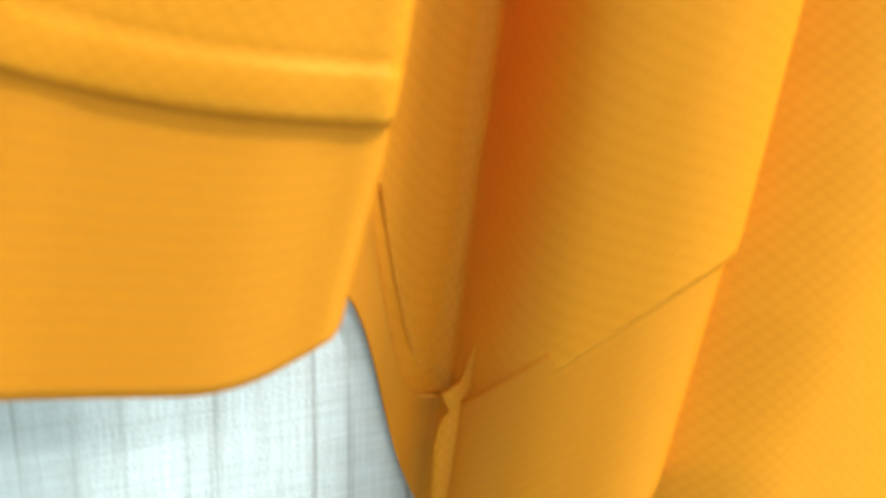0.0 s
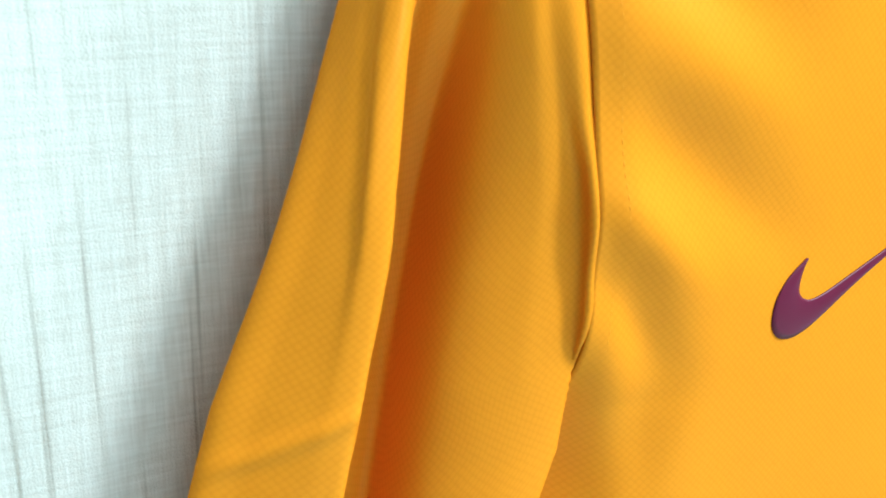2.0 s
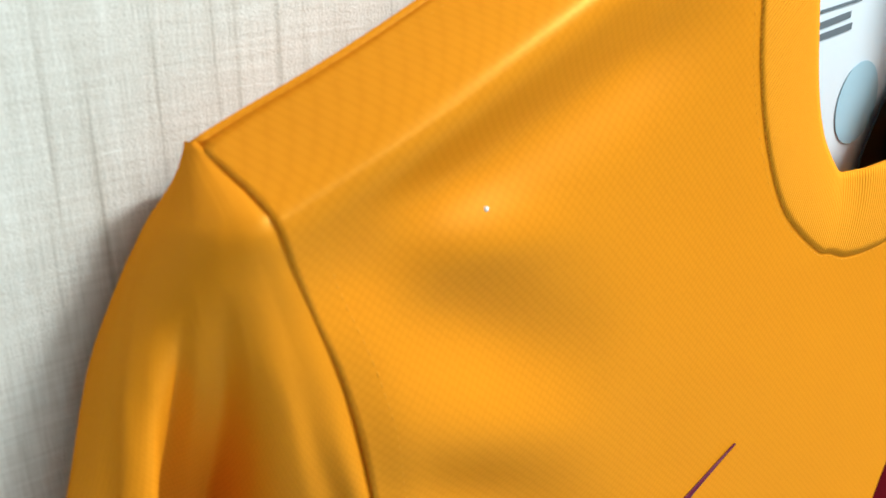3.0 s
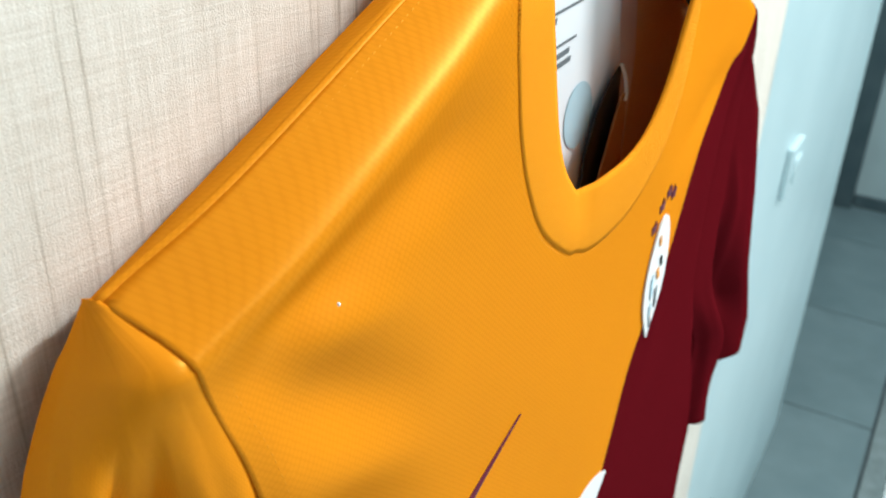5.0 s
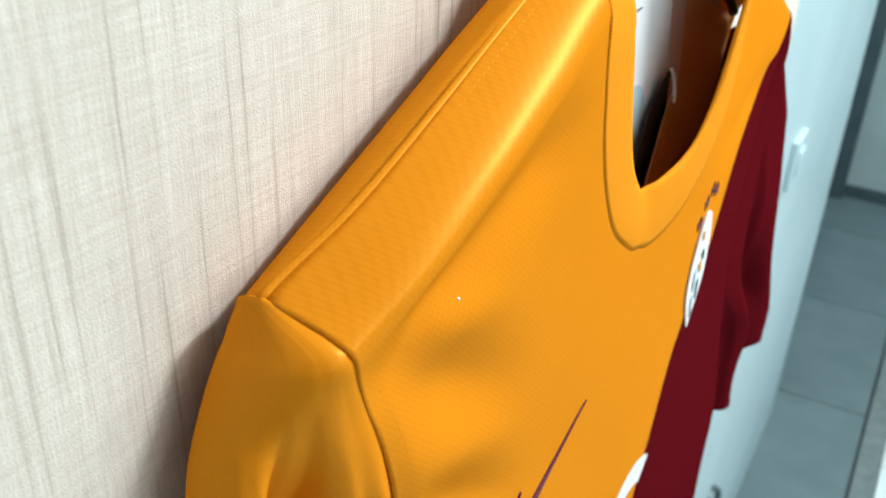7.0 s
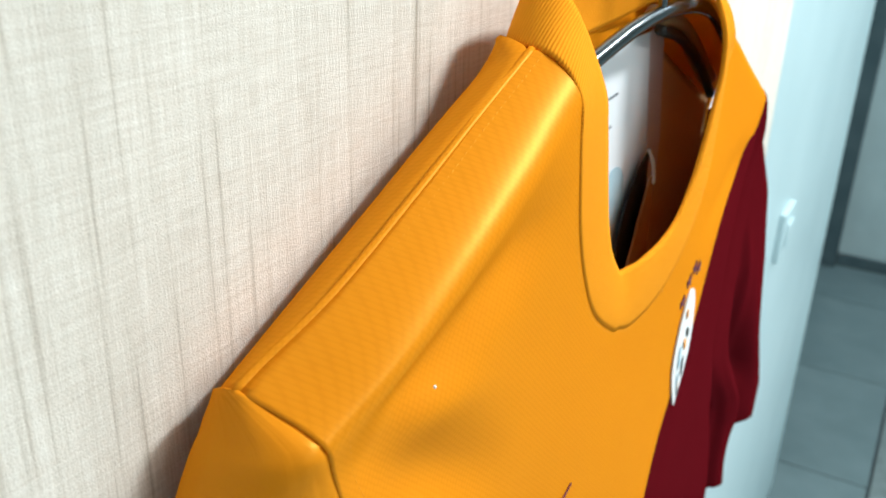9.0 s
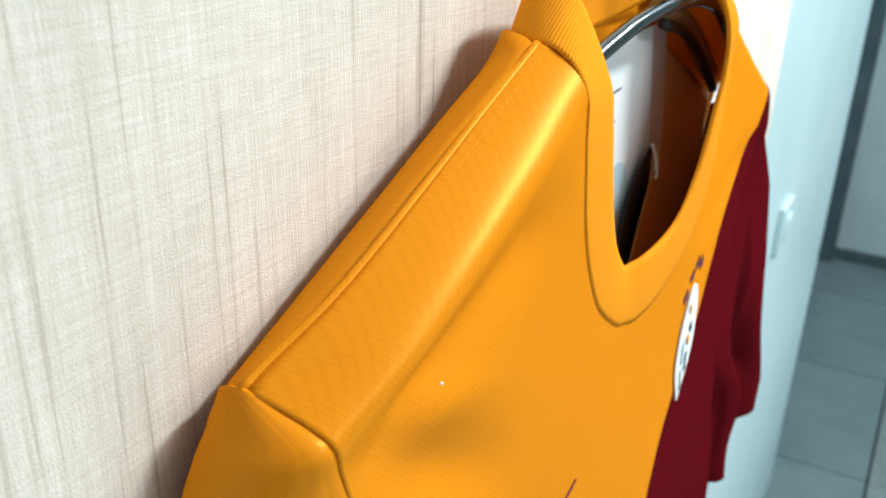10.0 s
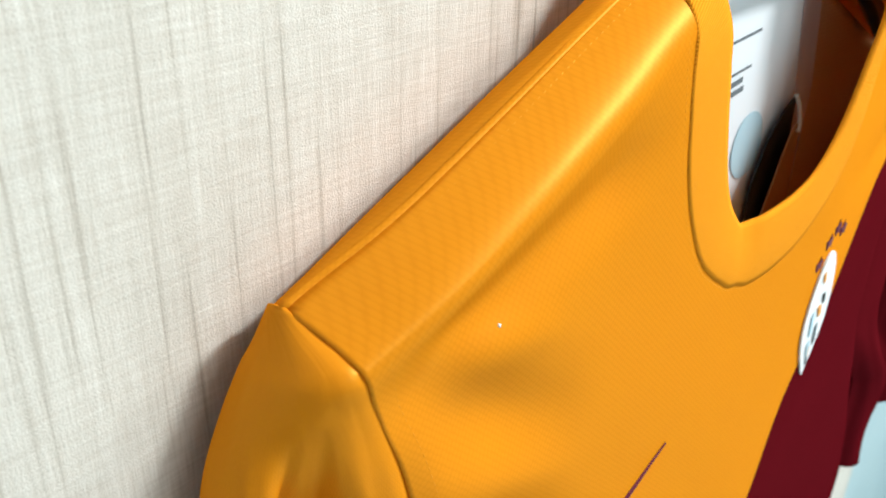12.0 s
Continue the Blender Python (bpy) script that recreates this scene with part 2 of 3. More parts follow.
structure("wall_north", boxes(-2.2, 0.74, -0.010, 0.12, 0.0, 2.7), M_WALLPAPER, "beige linen-textured wallpapered wall")
structure("wall_pale", boxes(0.74, 1.88, -0.006, 0.12, 0.0, 2.7, bevel=0.003), M_PALE, "pale blue painted wall beside the wallpaper")
structure("wall_far", boxes(3.56, 3.7, -3.2, 1.2, 0.0, 2.7), M_PANEL, "pale grey far wall across the corridor")
structure("wall_corridor", boxes(1.88, 3.56, 1.08, 1.2, 0.0, 2.7), M_PALE, "pale painted corridor end wall")
structure("wall_return", boxes(1.76, 1.88, 0.12, 1.2, 0.0, 2.7), M_PALE, "pale painted corridor side wall")
structure("wall_west", boxes(-2.32, -2.2, -3.2, 0.12, 0.0, 2.7), M_PANEL, "plain pale wall closing the room")
structure("wall_south", boxes(-2.32, 3.7, -3.32, -3.2, 0.0, 2.7), M_PANEL, "plain pale wall behind the camera")
structure("ceiling", boxes(-2.32, 3.7, -3.32, 1.2, 2.7, 2.8), M_CEILING, "white painted ceiling")
floor = structure("floor", boxes(-2.32, 3.7, -3.32, 1.2, -0.12, -0.008), M_GROUT, "floor of grey and white tiles with dark joints")
structure("door_frame", boxes(3.50, 3.56, 0.06, 0.17, 0.0, 2.2, bevel=0.004), M_FRAME, "dark grey painted door frame post")
structure("baseboard", boxes(3.54, 3.56, -3.2, 0.06, 0.0, 0.05, bevel=0.003), M_FRAME, "dark grey baseboard along the far wall")
structure("threshold", boxes(-2.2, 3.54, -0.300, -0.245, -0.008, 0.006, bevel=0.003), M_STONE, "grey stone threshold strip between two floors")

# ---------------------------------------------------------------- the jersey
# Local plan: x along the wall, y away from it (negative), z up. The hanger has swung so that one shoulder touches the wall.
SLANT = -0.045
ARMHOLE = [(1.4640, -0.2165), (1.455, -0.2145), (1.445, -0.2112), (1.432, -0.2065), (1.412, -0.2000), (1.384, -0.1942), (1.364, -0.1910), (1.323, -0.1880), (1.285, -0.190), (1.25, -0.205), (1.21, -0.221), (1.17, -0.238), (1.14, -0.249), (1.115, -0.252), (0.78, -0.255)]
SPLIT = [(1.4635, 0.2265), (1.450, 0.2195), (1.4400, 0.209), (1.4355, 0.196), (1.418, 0.183), (1.3945, 0.156), (1.3633, 0.140), (1.3442, 0.132), (1.3315, 0.125), (1.2921, 0.095), (1.2714, 0.085), (1.2469, 0.077), (1.20, 0.062), (1.13, 0.050), (1.0, 0.045), (0.78, 0.045)]
FAR_ARMHOLE = [(z, 0.0115 - x) for z, x in ARMHOLE]
FAR_TIP = (0.230, 1.468)
SHOULDER_TIP, NECK_POINT = (-0.2165, 1.4640), (-0.071, 1.5340)
NECK = [(-0.071, 1.534), (-0.0722, 1.518), (-0.0700, 1.503), (-0.067, 1.487), (-0.0625, 1.468), (-0.053, 1.445), (-0.037, 1.4205), (-0.013, 1.4016), (-0.004, 1.3985)]
HEM = 0.78


def fold(x, z, ax, az, bx, bz, width, height):
    """A soft ridge (or hollow) along a line on the front, fading at its far end."""
    dx, dz = bx - ax, bz - az
    n = math.hypot(dx, dz)
    along = ((x - ax) * dx + (z - az) * dz) / n / n
    off = ((x - ax) * dz - (z - az) * dx) / n
    fade = step(-0.03, 0.40, along) * (1 - step(0.45, 1.15, along))
    return height * fade * math.exp(-(off / width) ** 2)


def shoulder_line(x):
    """Height of the shoulder seam."""
    return SHOULDER_TIP[1] + (x - SHOULDER_TIP[0]) * 0.4811 if x < 0 else 1.536 - (x - 0.098) * 0.507


def front_y(x, z):
    """Depth of the front panel: hangs from a rounded ridge just in front of the shoulder seam, with drag folds from the armhole."""
    y = -0.0715 + SLANT * x
    d = max(0.0, (shoulder_line(x) - z) * 0.913)
    back = lerp([(-0.22, 0.0245), (-0.066, 0.0190), (0.08, 0.010), (0.24, 0.020)], x)
    along = min(1.0, max(0.0, (x + 0.217) / 0.146))
    wide = 0.0095 + 0.0055 * along if x < 0 else 0.014
    q = min(1.0, d / wide)
    y += back * (1 - math.sin(math.pi / 2 * q ** 0.8))
    if x < 0:
        fading = 1 - step(0.72, 1.0, along)
        y += 0.0050 * math.exp(-(along / 0.16) ** 2 - (d / 0.030) ** 2)
        y -= 0.0022 * math.exp(-((d - wide - 0.001) / 0.0065) ** 2) * fading
        y += (0.0078 - 0.0030 * along) * math.exp(-((d - wide - 0.017 - 0.010 * along) / 0.0115) ** 2) * step(0.0, 0.28, along) * fading
    edge = x - lerp(ARMHOLE, z) if x < 0 else lerp(FAR_ARMHOLE, z) - x
    y += 0.0022 * (1 - step(-0.002, 0.012, edge)) * step(1.455, 1.40, z)
    if x < 0:
        y += 0.034 * (1 - step(-0.002, 0.050, edge)) * step(1.325, 1.235, z)
    if x < 0.02:
        y -= fold(x, z, -0.212, 1.452, -0.125, 1.432, 0.0085, 0.0020)
        y += fold(x, z, -0.212, 1.443, -0.118, 1.392, 0.0135, 0.0046)
        y -= fold(x, z, -0.204, 1.408, -0.115, 1.366, 0.0110, 0.0026)
        y += fold(x, z, -0.199, 1.386, -0.105, 1.325, 0.0125, 0.0042)
        y -= fold(x, z, -0.193, 1.360, -0.145, 1.318, 0.0075, 0.0030)
        y += fold(x, z, -0.191, 1.343, -0.150, 1.285, 0.0095, 0.0044)
        y -= fold(x, z, -0.180, 1.325, -0.160, 1.20, 0.009, 0.0030)
        y += fold(x, z, -0.163, 1.31, -0.170, 1.08, 0.012, 0.0036)
        y -= fold(x, z, -0.143, 1.27, -0.150, 1.05, 0.012, 0.0032)
    else:
        y += fold(x, z, 0.205, 1.44, 0.12, 1.40, 0.014, 0.003)
        y += fold(x, z, 0.190, 1.36, 0.12, 1.25, 0.014, 0.003)
    y -= 0.0045 * math.exp(-((x - 0.075) / 0.045) ** 2 - ((z - 1.44) / 0.07) ** 2)
    y += 0.0010 * noise.noise((x * 18, 0.0, z * 11))
    return y


def back_y(x, z):
    y = -0.030 - (0.06 if x < 0 else 0.09) * x
    return min(y, -0.015) + 0.001 * noise.noise((x * 15, 4.0, z * 9))


def coons(left, right, bottom, top, ns, nt):
    """Plan points (x, z) filling four boundary curves; rows run from bottom to top."""
    L, R, B, T = spline(left, nt), spline(right, nt), spline(bottom, ns), top if isinstance(top, np.ndarray) else spline(top, ns)
    out = []
    for j, t in enumerate(np.linspace(0, 1, nt)):
        row = []
        for i, s in enumerate(np.linspace(0, 1, ns)):
            p = (1 - t) * B[i] + t * T[i] + (1 - s) * L[j] + s * R[j]
            p = p - ((1 - s) * (1 - t) * B[0] + s * (1 - t) * B[-1] + (1 - s) * t * T[0] + s * t * T[-1])
            row.append(p)
        out.append(row)
    return out


jersey = tagged(new("football_jersey"), label="orange and maroon football jersey hanging on a hanger against the wall", category="jersey")

shoulder = [SHOULDER_TIP, (-0.185, 1.4792), (-0.15, 1.4960), (-0.11, 1.5152)]
NECK_FAR = [(0.008, 1.3940), (0.030, 1.3945), (0.054, 1.4015), (0.076, 1.4165), (0.091, 1.4372), (0.100, 1.4597), (0.106, 1.4855), (0.107, 1.5085), (0.098, 1.536)]
neck_all = NECK + NECK_FAR
far_shoulder = [(0.098, 1.536), (0.130, 1.520), (0.175, 1.497), FAR_TIP]


def table(points):
    """Reads a curve of (x, z) points as x by height."""
    pts = spline(points, 120)
    order = np.argsort(pts[:, 1])
    return lambda z: float(np.interp(z, pts[order, 1], pts[order, 0]))


near_side = table([(x, z) for z, x in ARMHOLE])
near_slope = table(shoulder + [NECK_POINT])
far_slope = table(far_shoulder)
split_x = table([(x, z) for z, x in SPLIT])
far_side = table([(x, z) for z, x in FAR_ARMHOLE])
near_neck, far_neck = table(NECK), table(NECK_FAR)
NECK_LOW, SPLIT_TOP = 1.3990, 1.4635


def near_edge(z):
    return near_side(z) if z < SHOULDER_TIP[1] else near_slope(z)


def yellow_edge(z):
    if z < SPLIT_TOP:
        return split_x(z)
    return 0.2265 + (FAR_TIP[0] - 0.2265) * (z - SPLIT_TOP) / (FAR_TIP[1] - SPLIT_TOP) if z < FAR_TIP[1] else far_slope(z)


def rows_sheet(bm, zs, fractions, left, right):
    """Adds rows of a front panel between two edges."""
    uv = bm.loops.layers.uv.verify()
    grid = []
    for z in zs:
        x0, x1 = left(z), right(z)
        row = []
        for f in fractions:
            x = x0 + (x1 - x0) * f
            row.append(bm.verts.new((x, front_y(x, z), z)))
        grid.append(row)
    for r0, r1 in zip(grid, grid[1:]):
        for i in range(len(fractions) - 1):
            f = bm.faces.new((r0[i], r0[i + 1], r1[i + 1], r1[i]))
            for loop in f.loops:
                loop[uv].uv = (loop.vert.co.x, loop.vert.co.z)


x0, x1 = near_edge(NECK_LOW), yellow_edge(NECK_LOW)
fa, fb = (near_neck(NECK_LOW) - x0) / (x1 - x0), (far_neck(NECK_LOW + 0.0006) - x0) / (x1 - x0)
left_cols, right_cols = np.linspace(0, 1, 96), np.linspace(0, 1, 50)
across = np.r_[left_cols * fa, np.linspace(fa, fb, 14)[1:-1], fb + right_cols * (1 - fb)]
bm = bmesh.new()
rows_sheet(bm, np.r_[np.linspace(HEM, 1.08, 50), np.linspace(1.08, NECK_LOW, 170)[1:]], across, near_edge, yellow_edge)
rows_sheet(bm, np.linspace(NECK_LOW, 1.534, 150), left_cols, near_edge, lambda z: max(near_neck(z), near_edge(z)) if z > NECK_LOW + 1e-6 else near_neck(NECK_LOW))
rows_sheet(bm, np.linspace(NECK_LOW, 1.5355, 100), right_cols, lambda z: min(far_neck(max(z, NECK_LOW + 0.0006)), yellow_edge(z)), yellow_edge)
bmesh.ops.remove_doubles(bm, verts=bm.verts[:], dist=2e-5)
thick(part("front_panel", bm, M_ORANGE, jersey, "orange knitted front panel"), 0.0012, 1.0)
bm = bmesh.new()
rows_sheet(bm, np.r_[np.linspace(HEM, 1.08, 40), np.linspace(1.08, SPLIT_TOP, 150)[1:]], np.linspace(0, 1, 60), split_x, far_side)
thick(part("side_front_panel", bm, M_MAROON, jersey, "maroon knitted half of the front"), 0.0012, 1.0)

# back: hangs near the wall and rolls forward over the shoulders to the seam
back_top = [SHOULDER_TIP, (-0.15, 1.4960), (-0.071, 1.534), (-0.045, 1.528), (0.0, 1.522), (0.060, 1.528), (0.098, 1.536), (0.165, 1.502), FAR_TIP]


def back_point(x, z):
    """The back: rolls over from the shoulder seam and falls close to the wall."""
    line = shoulder_line(min(max(x, -0.217), 0.230))
    q = min(1.0, max(0.0, (line - z) / 0.017))
    roll = 1 - math.sin(math.pi / 2 * q ** 0.9)
    y = back_y(x, z)
    side = step(0.05, 0.075, abs(x))
    return (x, y + (front_y(x, line) - y) * roll * side, z)


plan = coons([(-0.228, HEM), (-0.215, 1.1), (-0.19, 1.2), (-0.19, 1.33), (-0.202, 1.43), (-0.213, 1.455), SHOULDER_TIP], [(0.235, HEM), (0.225, 1.1), (0.20, 1.2), (0.198, 1.33), (0.212, 1.43), (0.222, 1.455), FAR_TIP],
             [(-0.228, HEM), (0.0, HEM), (0.235, HEM)], back_top, 110, 200)
thick(part("back_panel", sheet([[back_point(x, z) for x, z in row] for row in plan], plan_uv=True), M_ORANGE, jersey, "orange knitted back panel"), 0.0012, -1.0)

# ---- sleeves
OUTER = [(1.4655, -0.2165), (1.463, -0.2205), (1.459, -0.2255), (1.453, -0.2305), (1.443, -0.2350), (1.430, -0.2395), (1.415, -0.2455), (1.3926, -0.2540), (1.3776, -0.2600), (1.3055, -0.2895), (1.27, -0.3000), (1.2411, -0.3105), (1.215, -0.3260), (1.1786, -0.337), (1.1282, -0.3471)]
OUTER_Y = [(1.468, -0.024), (1.445, -0.028), (1.40, -0.040), (1.37, -0.042), (1.10, -0.042)]
EDGE = [(1.468, -0.2175), (1.445, -0.224), (1.42, -0.2240), (1.39, -0.2370), (1.36, -0.2465), (1.34, -0.2508), (1.28, -0.2618), (1.20, -0.2757), (1.15, -0.2885), (1.10, -0.300)]
EDGE_Y = [(1.468, -0.042), (1.43, -0.061), (1.39, -0.062), (1.34, -0.060), (1.28, -0.058), (1.10, -0.060)]
INNER = [(1.468, -0.2180), (1.427, -0.210), (1.382, -0.215), (1.352, -0.219), (1.30, -0.227), (1.25, -0.234), (1.17, -0.243), (1.10, -0.251)]
RIDGE = [(1.468, -0.2175), (1.40, -0.200), (1.36, -0.188), (1.307, -0.1865), (1.274, -0.190), (1.25, -0.199), (1.21, -0.206), (1.178, -0.211), (1.137, -0.220), (1.10, -0.225)]


def sleeve_section(z):
    """The sleeve's outline at one height, from the wall round the front to the armhole seam: a plain arc at the cap, folded deep lower down."""
    xo, xf, xi, xg = lerp(OUTER, z), lerp(EDGE, z), lerp(INNER, z), lerp(ARMHOLE, max(z, 1.285))
    yf, yo = lerp(EDGE_Y, z), lerp(OUTER_Y, z)
    k = step(1.450, 1.335, z)
    h = step(1.385, 1.31, z)
    gy = front_y(xg, z)
    xr = lerp(RIDGE, z)
    w = step(1.235, 1.32, z)
    folded = [
        (xo + 0.014, yo + 0.014),
        (xo, yo),
        (xo + 0.30 * (xf - xo), yo + 0.40 * (yf - yo)),
        (xo + 0.65 * (xf - xo), yo + 0.76 * (yf - yo)),
        (xf - 0.007, yf + 0.002),
        (xf - 0.0005, yf + 0.001),
        (xf - 0.002 * h + 0.002 * (1 - h), yf + 0.007),
        (xf - 0.016 * h + 0.004 * (1 - h), yf + 0.020),
        (xf - 0.013 * h + 0.008 * (1 - h), -0.0125 - 0.012 * (1 - h)),
        (xf + 0.55 * (xi - xf), -0.007),
        (xi - 0.0015, -0.0125),
        (xi + 0.0005, -0.0135),
        (xi + 0.002, -0.0165),
        (xi + 0.05 * (xr - xi), -0.040),
        (xi + 0.50 * (xr - xi), -0.053),
        (xr - 0.003, -0.056),
        (xr + 0.002 + (xg - xr - 0.003) * w, -0.050 + (gy - 0.001 + 0.050) * w),
        (xr - 0.002 + (xg + 0.005 - xr) * w, -0.038 + (gy + 0.0015 + 0.038) * w),
    ]
    n = len(folded)
    arc_pts = [(xo + 0.011 * step(1.468, 1.445, z), -0.0165), (xo + 0.003 * step(1.468, 1.445, z), -0.0215)]
    y0 = lerp([(1.468, -0.0235), (1.455, -0.029), (1.43, -0.031)], z)
    for i in range(n - 2):
        q = math.pi / 2 * i / (n - 3)
        arc_pts.append((xg + (xo - xg) * math.cos(q) ** 0.9, y0 + (gy - y0) * math.sin(q) ** 0.9))
    return [(a[0] + (f[0] - a[0]) * k, a[1] + (f[1] - a[1]) * k) for a, f in zip(arc_pts, folded)]


SLEEVE_COLS = 170
LEVELS = np.linspace(1.10, 1.468, 130)
SECTIONS = np.array([spline(sleeve_section(z), SLEEVE_COLS) for z in LEVELS])


def sleeve_grid(z_top, z_end, rows):
    """z_end(u) tells how far down each column goes; u runs from 0 at the wall to 1 at the armhole."""
    grid = []
    for r in range(rows):
        t = r / (rows - 1)
        row = []
        for c in range(SLEEVE_COLS):
            u = c / (SLEEVE_COLS - 1)
            z = z_top(u) + (z_end(u) - z_top(u)) * t
            at = (z - LEVELS[0]) / (LEVELS[1] - LEVELS[0])
            i = min(max(int(at), 0), len(LEVELS) - 2)
            x, y = SECTIONS[i][c] + (SECTIONS[i + 1][c] - SECTIONS[i][c]) * (at - i)
            rear = (1 - math.sin(math.pi / 2 * u) ** 0.8) * step(1.415, 1.468, z)
            sag = step(1.32, 1.19, z) * 0.004 * (1 - step(0.0, 0.30, u)) + 0.011 * rear
            x += 0.009 * rear
            y += 0.0008 * noise.noise((u * 9, 2.0, z * 22))
            row.append((x, min(y, -0.0125), z - sag))
        grid.append(row)
    return grid


def sleeve_low(u):
    return 1.2050 + 0.020 * (1 - min(u / 0.33, 1.0)) ** 2 - 0.068 * step(0.56, 0.70, u) + 0.044 * step(0.72, 0.95, u)


def creased(grid):
    """Two soft handling creases across the outer part of the sleeve."""
    out = []
    for row in grid:
        new_row = []
        for c, (x, y, z) in enumerate(row):
            u = c / (SLEEVE_COLS - 1)
            if u < 0.50:
                z1 = 1.286 + 0.030 * (u / 0.33) ** 1.5
                z2 = 1.262 - 0.003 * math.sin(u * 7)
                lift = 0.0014 * math.exp(-((z - z1) / 0.0030) ** 2)
                lift += 0.0004 * math.exp(-((z - z2) / 0.0018) ** 2) * step(0.1, 0.2, u)
                lift *= step(0.05, 0.15, u) * (1 - step(0.36, 0.45, u))
                y -= lift
                x -= 0.5 * lift
            new_row.append((x, y, z))
        out.append(new_row)
    return out


def lip(grid, rows, amount):
    """Rolls the last rows of a sheet outwards into a thick turned hem with a stitched groove above it."""
    n = len(grid)
    for r in range(n - rows, n):
        t = (r - (n - rows)) / (rows - 1)
        swell = amount * math.sin(math.pi * min(1.0, t * 1.02)) ** 0.6 if t > 0.22 else -0.5 * amount * math.sin(math.pi * t / 0.22)
        row = grid[r]
        cx, cy = row[0][0] + 0.04, -0.015
        for c, (x, y, z) in enumerate(row):
            dx, dy = x - cx, y - cy
            d = math.hypot(dx, dy) + 1e-6
            fade = 1 - step(0.70, 0.80, c / (SLEEVE_COLS - 1))
            row[c] = (x + fade * swell * dx / d, y + fade * swell * dy / d, z)
    return grid


FAR_OUTER = [(1.468, 0.231), (1.458, 0.235), (1.381, 0.285), (1.318, 0.312), (1.257, 0.328), (1.181, 0.342), (1.150, 0.338)]


def far_sleeve():
    """The sleeve on the far shoulder: a long soft fold in front, its open end turned towards the camera and crumpled."""
    grid = []
    for t in np.linspace(0, 1, 120):
        z = 1.467 - t * (1.467 - 1.150)
        low = step(1.275, 1.20, z)
        xg, xo = far_side(max(z, 1.22)) + 0.022 * low, lerp(FAR_OUTER, z)
        yo = lerp([(1.468, -0.072), (1.38, -0.0835), (1.25, -0.0895), (1.181, -0.0955), (1.15, -0.0955)], z)
        yg = front_y(xg, max(z, 1.25))
        w = step(1.468, 1.43, z)
        dent = step(1.33, 1.22, z)
        pts = [(xg - 0.004, yg + 0.002), (xg + 0.002, yg - 0.001), (xg + 0.12 * (xo - xg), yg - 0.003 * w - 0.007 * low), (xg + 0.28 * (xo - xg), yg - 0.004 * w - 0.006 * low), (xg + 0.46 * (xo - xg), 0.5 * (yg + yo) + 0.003 * w + 0.030 * dent),
               (xg + 0.60 * (xo - xg), yo + 0.002 * w + 0.018 * dent), (xg + 0.80 * (xo - xg), yo - 0.002 * w), (xo - 0.003 * w, yo - 0.001 * w), (xo, yo + 0.006 * w), (xo - 0.012 * w, yo + 0.026 * w), (xg + 0.4 * (xo - xg), yo + 0.040 * w)]
        row = []
        for c, (x, y) in enumerate(spline(pts, 100)):
            u = c / 99
            y += 0.004 * low * math.sin(24 * u + 60 * (z - 1.2)) * step(0.05, 0.2, u) * (1 - step(0.45, 0.62, u))
            y -= 0.0022 * math.exp(-((u - 0.33 - 0.9 * (1.34 - z)) / 0.03) ** 2) * step(1.40, 1.33, z)
            row.append((x - 0.003 * low * math.sin(14 * u), y, z + (0.018 * step(0.30, 0.62, u) - 0.016 * (1 - step(0.20, 0.40, u))) * step(1.26, 1.15, z)))
        grid.append(row)
    return grid


def make_sleeve(mat, cuff_mat, word):
    g = sleeve_grid(lambda u: 1.4655, sleeve_low, 250)
    g = creased(g)
    g = lip(g, 9, 0.0006)
    low = lambda u: 1.167 + 0.007 * (1 - min(u / 0.33, 1.0)) - 0.058 * step(0.60, 0.74, u) + 0.030 * step(0.78, 0.97, u) + 0.022 * step(0.20, 0.37, u) ** 1.7 * (1 - step(0.5, 0.6, u))
    c = sleeve_grid(lambda u: sleeve_low(u) + 0.004, low, 26)
    cc = []
    for row in c:
        cx, cy = row[0][0] + 0.04, -0.015
        cc.append([(x - 0.0016 * (x - cx) / (math.hypot(x - cx, y - cy) + 1e-6), y - 0.0016 * (y - cy) / (math.hypot(x - cx, y - cy) + 1e-6), z) for x, y, z in row][: int(SLEEVE_COLS * 0.97)])
    s = thick(part("sleeve", sheet(g), mat, jersey, word + " short sleeve with a deep lengthwise fold"), 0.0012, 0.0)
    thick(part("cuff", sheet(cc), cuff_mat, s, word + " finely knitted cuff band"), 0.0014, 0.0)
    return s, g


sleeve_l, grid_l = make_sleeve(M_ORANGE, M_CUFF, "orange")
sleeve_r = thick(part("sleeve", sheet(far_sleeve()), M_MAROON, jersey, "maroon short sleeve crumpled at its end"), 0.0012, 0.0)

